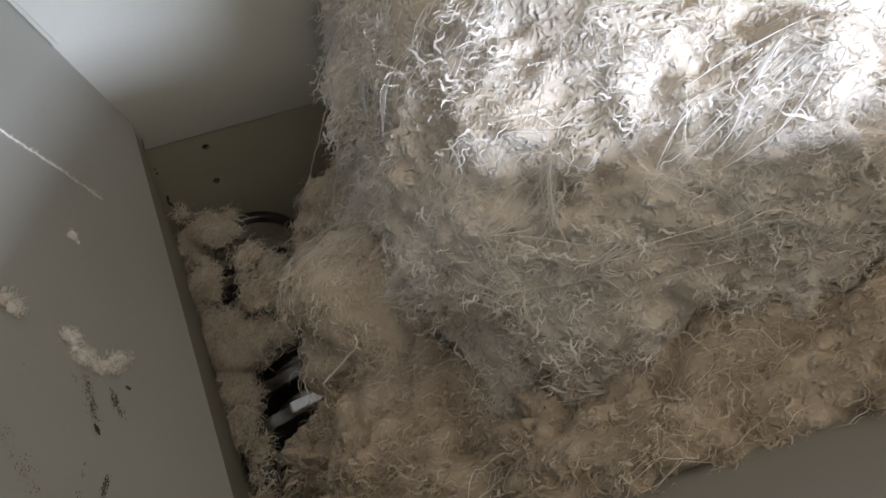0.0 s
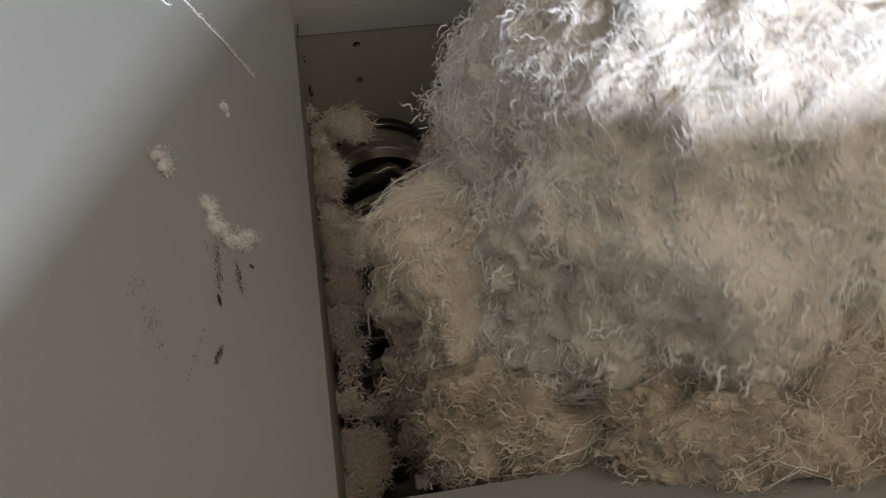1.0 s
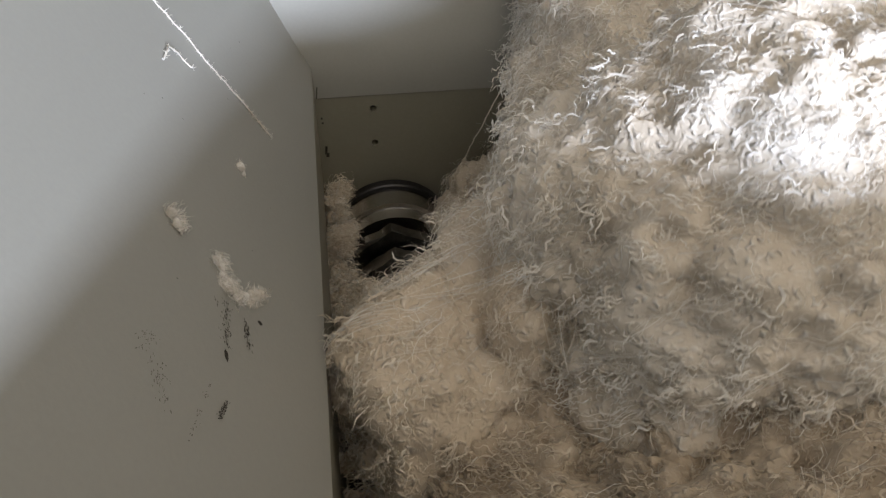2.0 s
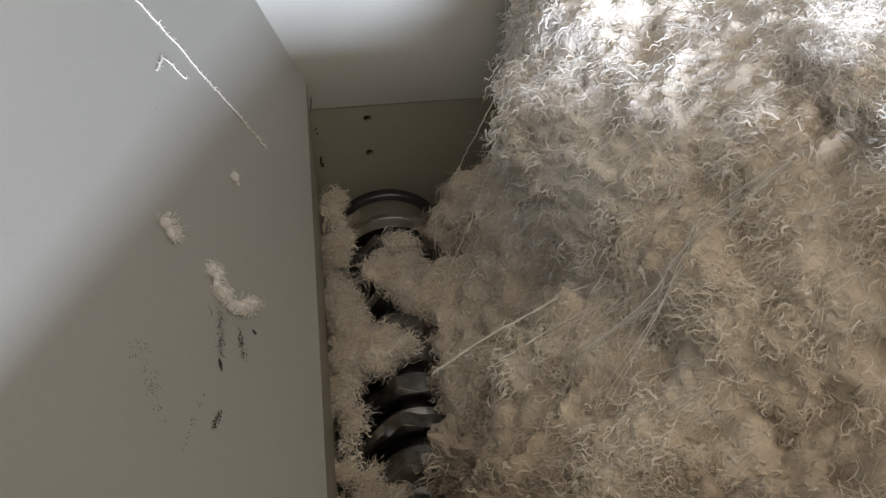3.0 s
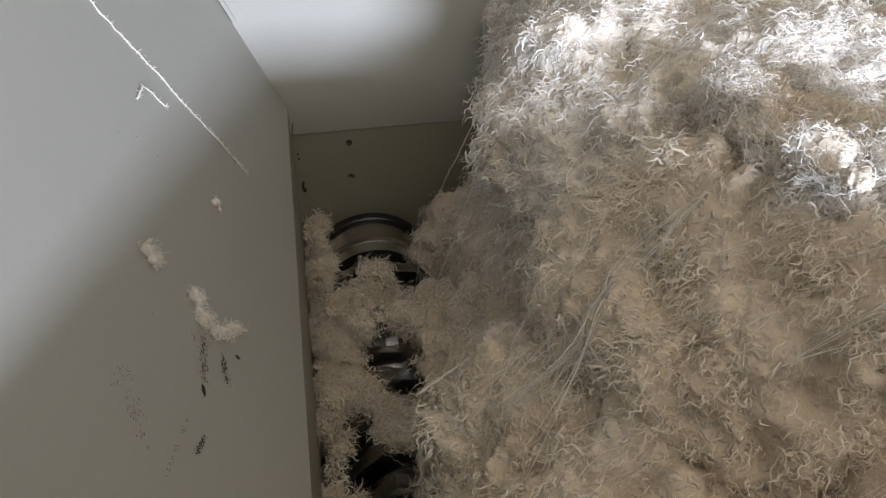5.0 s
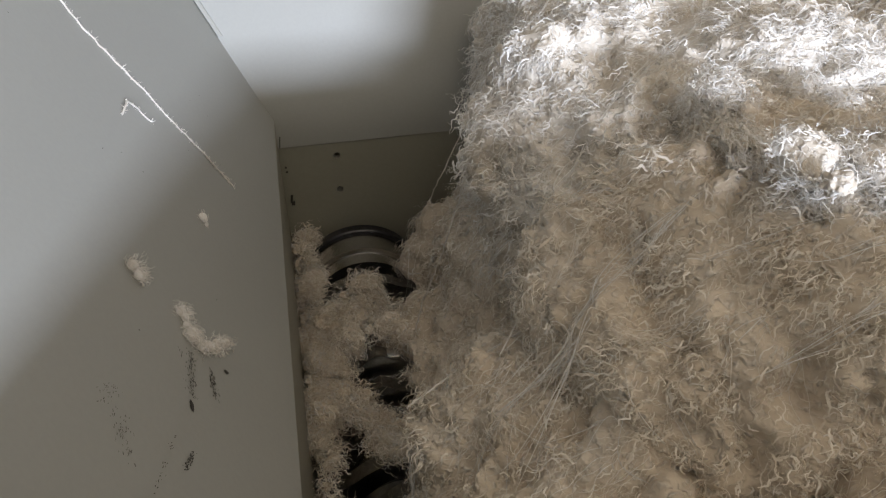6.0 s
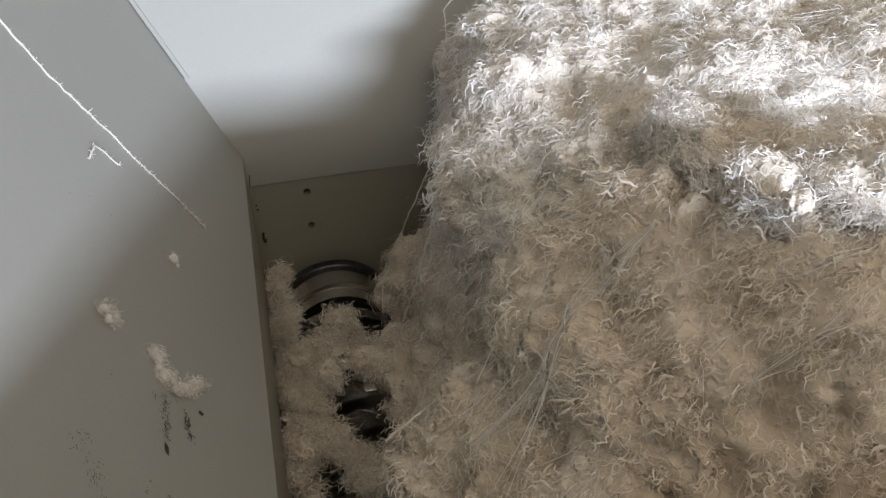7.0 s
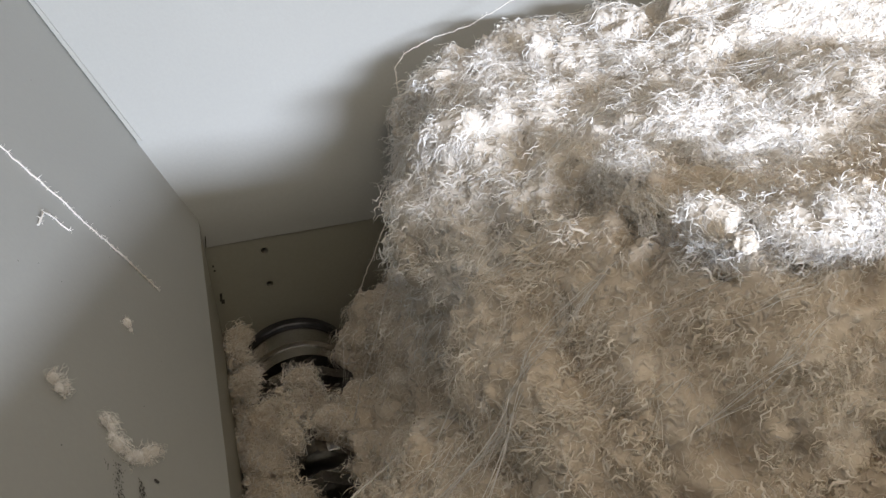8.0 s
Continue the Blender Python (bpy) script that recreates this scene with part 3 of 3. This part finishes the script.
def sliver(bm, y, z, length, width, turn):
    c, s = math.cos(turn), math.sin(turn)
    pts = []
    for u, v in ((-0.5, 0), (-0.15, 0.5), (0.25, 0.4), (0.5, 0.05), (0.2, -0.5), (-0.2, -0.35)):
        a, b = u * length, v * width
        pts.append(on_left(y + a * c - b * s, z + (a * s + b * c) * 0.87, 0.0005))
    bm.faces.new([bm.verts.new(p) for p in pts])


def streak(bm, y0, z0, y1, z1, n, spread, size, turn):
    for _ in range(n):
        u = _r.random()
        sliver(bm, y0 + (y1 - y0) * u + _r.gauss(0, spread * 0.5), z0 + (z1 - z0) * u + _r.gauss(0, spread), size * _r.uniform(0.3, 1.2), size * _r.uniform(0.1, 0.36), turn + _r.gauss(0, 0.35))


streak(marks, 0.477, 1.128, 0.437, 1.125, 130, 0.0019, 0.0022, 0.35)
sliver(marks, 0.431, 1.1245, 0.010, 0.0042, 0.35)
streak(marks, 0.474, 1.110, 0.452, 1.1045, 55, 0.0022, 0.003, 0.35)
streak(marks, 0.472, 1.137, 0.466, 1.135, 6, 0.001, 0.0025, 0.35)
sliver(marks, 0.4855, 1.096, 0.004, 0.006, 0.2)
streak(marks, 0.396, 1.1215, 0.380, 1.127, 34, 0.0012, 0.0032, -0.5)
streak(smudges, 0.404, 1.178, 0.386, 1.187, 34, 0.0025, 0.0022, -0.4)
streak(smudges, 0.388, 1.173, 0.360, 1.165, 60, 0.0035, 0.0022, 0.3)
streak(smudges, 0.40, 1.135, 0.352, 1.146, 34, 0.0010, 0.0022, -0.5)
for _ in range(16):
    sliver(marks, _r.uniform(0.42, 0.95), _r.uniform(1.07, 1.36), 0.0013, 0.0009, _r.uniform(0, 3))
for _nm, _bm, _mt, _lb in (("grease_mark", marks, GREASE_AND_GAP, "black scraped grease marks"), ("smudge_mark", smudges, SMUDGE, "faint grey scuff marks")):
    tagged(part(_nm, _bm, _mt, bpy.data.objects["wall_left"], _lb), kind="stuff")

# threads that hang from the heap over the pit
stray_thread([(0.228, 0.92, 1.10), (0.205, 0.93, 1.056), (0.188, 0.93, 1.003), (0.157, 0.93, 0.933), (0.145, 0.93, 0.90)], 0.0008, 0.0007, "long slack white thread hanging from the heap", 0.0004, 5, 2)
stray_thread([(0.185, 0.72, 1.13), (0.156, 0.72, 1.104), (0.146, 0.72, 1.067), (0.126, 0.72, 0.994), (0.104, 0.72, 0.931), (0.095, 0.72, 0.89)], 0.0008, 0.0007, "long slack white thread hanging from the heap", 0.0006, 6, 4)
stray_thread([(0.19, 0.70, 1.10), (0.162, 0.695, 1.075), (0.152, 0.69, 1.03), (0.135, 0.69, 0.975), (0.122, 0.69, 0.93)], 0.0005, 0.0005, "thin slack white thread hanging from the heap", 0.0006, 11, 3)
stray_thread([(0.225, 0.97, 1.15), (0.227, 0.985, 1.186), (0.240, 0.99, 1.20), (0.275, 1.0, 1.211), (0.326, 1.0, 1.222), (0.378, 1.0, 1.245), (0.43, 0.99, 1.265)], 0.0006, 0.0006, "white thread curling over the top edge of the heap", 0.0006, 9, 3)
stray_thread([(0.230, 0.85, 1.0), (0.205, 0.84, 0.97), (0.198, 0.83, 0.93), (0.212, 0.83, 0.925), (0.218, 0.835, 0.95)], 0.001, 0.0008, "looped white thread hanging from the heap", 0.0006, 7, 3)

stray_thread([(0.24, 0.57, 1.055), (0.205, 0.56, 1.04), (0.17, 0.55, 1.038), (0.092, 0.52, 1.023), (0.055, 0.505, 1.01)], 0.0011, 0.0008, "taut white thread pulled across the hollow of the heap", 0.0003, 12, 5)
stray_thread([(0.25, 0.55, 1.05), (0.18, 0.53, 1.035), (0.11, 0.505, 1.018)], 0.0007, 0.0006, "thin taut thread pulled across the hollow of the heap", 0.0004, 13, 3)


def drape(root, points, r, seed):
    """A thread part that lies on a heap; points in the heap's own space."""
    tree, rnd = TREES[root], random.Random(seed)
    fine = []
    for a, b in zip(points, points[1:]):
        for i in range(12):
            p = Vector(a).lerp(Vector(b), i / 12)
            q, n, _, _ = tree.find_nearest(p)
            fine.append(q + n * (0.004 + rnd.uniform(0, 0.003)))
    ob, _ = tube(fine, r, r * 0.8, THREAD, "long_thread", root, 0.0003, seed)
    return ob


for _k, (_a, _b) in enumerate((((-0.29, 0.075, 0.06), (-0.40, 0.0, 0.02)), ((-0.25, 0.08, 0.08), (-0.36, -0.02, 0.04)), ((-0.1, 0.05, 0.2), (-0.33, -0.05, 0.05)), ((0.05, 0.0, 0.22), (-0.2, -0.08, 0.12)))):
    drape(drift, [_a, _b], 0.0008, 60 + _k)
for _k, (_a, _b) in enumerate((((0.60, 0.82, 1.25), (0.27, 0.80, 1.13)), ((0.66, 0.86, 1.28), (0.30, 0.86, 1.2)), ((0.62, 0.70, 1.25), (0.34, 0.66, 1.12)), ((0.50, 0.92, 1.27), (0.24, 0.92, 1.16)))):
    drape(heap, [_a, _b], 0.0007, 70 + _k)


def skeins(root, bands, each, flow, length, width):
    """Bands of straight pulled threads that lie taut over a heap."""
    co, nn, pr = SKIN[root]
    up = pr * (nn[:, 2] > 0.55)
    i = rng.choice(len(co), bands, p=up / up.sum())
    side = np.cross(nn[i], np.array(flow, float))
    side /= np.linalg.norm(side, axis=1, keepdims=True) + 1e-9
    n = bands * each
    b = np.repeat(co[i], each, 0) + np.repeat(side, each, 0) * rng.normal(0, width, (n, 1)) + np.array(flow) * rng.normal(0, 0.025, (n, 1))
    way = np.repeat(rng.normal(0, 0.13, (bands, 3)), each, 0) + np.array(flow)
    strands("skein_coat", b, np.repeat(nn[i], each, 0), length, (0.00022, 0.00045), 0.03, way, 0.05, (0.001, 0.005), 16, 2, SKEIN, root, TREES[root], 0.1)


def shreds(root, count, length, lift):
    """Short curled shreds of yarn in small tufts that stick out of a wad or heap."""
    co, nn, pr = SKIN[root]
    g = max(1, count // 5)
    i = np.repeat(rng.choice(len(co), g, p=pr), 5)
    m = nn[i] + rng.normal(0, 0.6, (len(i), 3))
    m /= np.linalg.norm(m, axis=1, keepdims=True)
    strands("shred_coat", co[i] + rng.normal(0, 0.003, (len(i), 3)), m, length, (0.0003, 0.0007), 0.55, (-0.3, -0.3, 0.1), 1.2, lift, 8, 3, SKEIN, root)


for _root in LEDGES:
    shreds(_root, 260, (0.008, 0.020), (0.004, 0.012))
for _root, _n in ((wad_a, 380), (wad_b, 260), (wad_c, 240), (bank, 500)):
    shreds(_root, _n, (0.008, 0.020), (0.004, 0.012))
for _root, _n in ((heap, 300), (drift, 250), (roll, 300), (flap, 150)):
    shreds(_root, _n, (0.008, 0.02), (0.003, 0.010))
skeins(heap, 50, 14, (-0.85, -0.28, -0.38), (0.06, 0.19), 0.006)
skeins(drift, 18, 12, (-0.88, -0.32, -0.28), (0.06, 0.19), 0.006)
skeins(roll, 70, 15, (-0.8, -0.46, 0.49), (0.05, 0.15), 0.007)
skeins(flap, 16, 12, (-0.6, -0.3, -0.6), (0.05, 0.12), 0.006)

# ---- the shredding roller ----


def lathe_y(profile, y0, n=48):
    """A turned body about the y axis: profile of (y, r)."""
    bm = bmesh.new()
    rows = []
    for y, r in profile:
        rows.append([bm.verts.new((r * math.cos(2 * math.pi * k / n), y + y0, r * math.sin(2 * math.pi * k / n))) for k in range(n)])
    for a, b in zip(rows, rows[1:]):
        for k in range(n):
            bm.faces.new((a[k], a[(k + 1) % n], b[(k + 1) % n], b[k]))
    bm.faces.new(rows[0])
    bm.faces.new(rows[-1][::-1])
    return bm


def toothed_disc(y0, thick, r, teeth, tooth):
    bm = bmesh.new()
    n = teeth * 8
    rows = []
    for y in (y0, y0 + thick):
        row = []
        for k in range(n):
            a = 2 * math.pi * k / n
            u = (k % 8) / 8
            rr = r + (tooth * (1 - abs(u - 0.25) / 0.25) if u < 0.5 and k % 8 in (1, 2, 3) else 0)
            row.append(bm.verts.new((rr * math.cos(a), y, rr * math.sin(a))))
        rows.append(row)
    for k in range(n):
        bm.faces.new((rows[0][k], rows[0][(k + 1) % n], rows[1][(k + 1) % n], rows[1][k]))
    bm.faces.new(rows[0])
    bm.faces.new(rows[1][::-1])
    bmesh.ops.bevel(bm, geom=[e for e in bm.edges if abs(e.verts[0].co.y - e.verts[1].co.y) < 1e-6], offset=0.0012, segments=1, affect="EDGES")
    return bm


ROLLER = (0.055, 0.66, 0.782)
roller = tagged(new("shredder_roller"), "steel shredder roller with stepped rings and dark toothed discs", "roller")
part("shaft", lathe_y([(-0.322, 0.042), (0.315, 0.042)], 0, 32), DARKSTEEL_GAP, roller, smooth=False)
part("end_ring", lathe_y([(0.24, 0.05), (0.243, 0.068), (0.262, 0.07), (0.264, 0.075), (0.2955, 0.075)], 0), STEEL, roller, "bright turned steel end ring")
# dark ring added in place of the shaded gap behind the end ring
part("end_flange", lathe_y([(0.2965, 0.06), (0.297, 0.079), (0.299, 0.0805), (0.310, 0.0805), (0.312, 0.079)], 0), DARKSTEEL_GAP, roller)
insert = box(-0.019, 0.002, -0.006, 0.019, 0.016, 0.0035, 0.0008)
insert_mesh = bpy.data.meshes.new("cutter_insert")
insert.to_mesh(insert_mesh)
insert.free()
insert_mesh.materials.append(STEEL)
for i in range(11):
    y = 0.205 - i * 0.048
    disc = part("toothed_disc", toothed_disc(y, 0.017, 0.066, 6, 0.012), WORN, roller)
    part("spacer_ring", lathe_y([(y - 0.030, 0.05), (y - 0.0285, 0.0525), (y - 0.010, 0.0525), (y - 0.0085, 0.05)], 0), STEEL if i % 2 else WORN, roller)
    for k in range(3):
        a = radians(120 * k + 47 * i)
        ob = new("cutter_insert", insert_mesh)
        ob.parent = disc
        ob.matrix_basis = Matrix.Rotation(a, 4, "Y") @ Matrix.Translation((0, y, 0.066))

for _ob in roller.children:
    _ob.data.shade_smooth()
    _ob.data.set_sharp_from_angle(angle=radians(28))


def motions():
    spin = []
    for i in range(41):
        t = i * 0.2
        turn = 290 * min(t, 4.6) + (290 * 0.5 * (1 - (1 - min(max(t - 4.6, 0), 0.6) / 0.6) ** 2) * 0.6)
        spin.append((t, pose(*ROLLER, 0, turn, 0)))
    walk(roller, spin)
    walk(roll, [(0.0, pose(0.56, 0.555, 1.11, 0, 0, 0)), (0.4, pose(0.55, 0.557, 1.105, 6, 0, 0)), (0.7, pose(0.53, 0.56, 1.09, 24, 0, 1)), (1.0, pose(0.51, 0.565, 1.07, 52, 0, 3)),
                (1.5, pose(0.55, 0.54, 1.045, 100, 0, 4)), (2.0, pose(0.53, 0.575, 1.02, 135, 0, 0)), (2.5, pose(0.56, 0.62, 0.97, 155, 0, 4)),
                (3.0, pose(0.60, 0.64, 0.90, 165, 0, 8)), (3.5, pose(0.60, 0.64, 0.88, 168, 0, 8)), (8.0, pose(0.60, 0.64, 0.88, 168, 0, 8))])
    walk(slab, [(0.0, pose(-0.05, 0, 0)), (1.0, pose(-0.045, 0, 0)), (2.2, pose(-0.03, 0, -0.005)), (3.2, pose(0, 0, -0.02)), (8.0, pose(0, 0, -0.02))])
    walk(flap, [(0.0, pose(0.140, 0.565, 0.955, 0, 0, 0)), (0.5, pose(0.118, 0.56, 0.955, 8, 0, 0)), (1.0, pose(0.100, 0.55, 0.96, 12, 0, 0)), (1.5, pose(0.075, 0.55, 0.965, 24, 2, 0)),
                (2.0, pose(0.055, 0.535, 0.945, 36, 6, 0)), (2.2, pose(0.052, 0.525, 0.935, 40, 8, 0)), (2.7, pose(0.13, 0.54, 0.85, 48, 12, 0)), (3.2, pose(0.20, 0.57, 0.76, 52, 14, 0)), (8.0, pose(0.20, 0.57, 0.76, 52, 14, 0))])
    slide = [(0.0, (1.0, 0.53, 0.98), 0), (1.0, (0.93, 0.53, 0.98), 0), (1.5, (0.82, 0.52, 0.985), -4), (2.2, (0.64, 0.50, 1.01), -4), (3.3, (0.56, 0.505, 1.045), -3),
             (4.0, (0.53, 0.50, 1.045), -1), (4.7, (0.515, 0.50, 1.042), 0), (5.3, (0.51, 0.50, 1.042), 0), (8.0, (0.51, 0.50, 1.042), 0)]
    walk(drift, [(t, pose(*p, 0, 0, turn)) for t, p, turn in slide])
    rest = pose(*slide[-1][1])
    for ob, at in RIDERS:
        walk(ob, [(t, pose(*p, 0, 0, turn) @ rest.inverted() @ Matrix.Translation(at)) for t, p, turn in slide])
    walk(wad_a, [(0.0, pose(0.07, 0.80, 0.88, 0, 0, 40)), (0.35, pose(0.10, 0.79, 0.86, 0, 20, 50)), (0.8, pose(0.17, 0.78, 0.77, 0, 50, 60)), (1.6, pose(0.17, 0.78, 0.77, 0, 0, 40)), (2.6, pose(0.10, 0.80, 0.835, 0, 30, 20)), (3.3, pose(0.05, 0.80, 0.865, 0, 0, 10)),
                 (4.0, pose(0.03, 0.80, 0.866, 0, -12, -10)), (4.7, pose(0.042, 0.785, 0.864)), (5.2, pose(0.041, 0.782, 0.864)), (8.0, pose(0.041, 0.782, 0.864))])
    walk(wad_b, [(0.0, pose(0.01, 0.74, 0.862, 0, 0, 30)), (1.2, pose(0.0, 0.75, 0.86, 0, 0, 50)), (2.4, pose(0.02, 0.70, 0.865, 0, 0, 20)), (3.5, pose(0.004, 0.675, 0.862, 0, 0, 60)),
                 (4.5, pose(0.0, 0.668, 0.858, 0, 0, 10)), (5.2, pose(-0.002, 0.665, 0.858)), (8.0, pose(-0.002, 0.665, 0.858))])
    walk(wad_c, [(0.0, pose(0.02, 0.95, 0.872, 0, 0, 0)), (1.2, pose(0.015, 0.955, 0.872, 0, 0, 30)), (2.2, pose(0.02, 0.55, 0.80, 0, 0, 30)), (3.5, pose(0.0, 0.52, 0.845, 0, 0, 60)),
                 (4.5, pose(0.045, 0.60, 0.86, 0, 0, 10)), (5.2, pose(0.05, 0.61, 0.862)), (8.0, pose(0.05, 0.61, 0.862))])


motions()
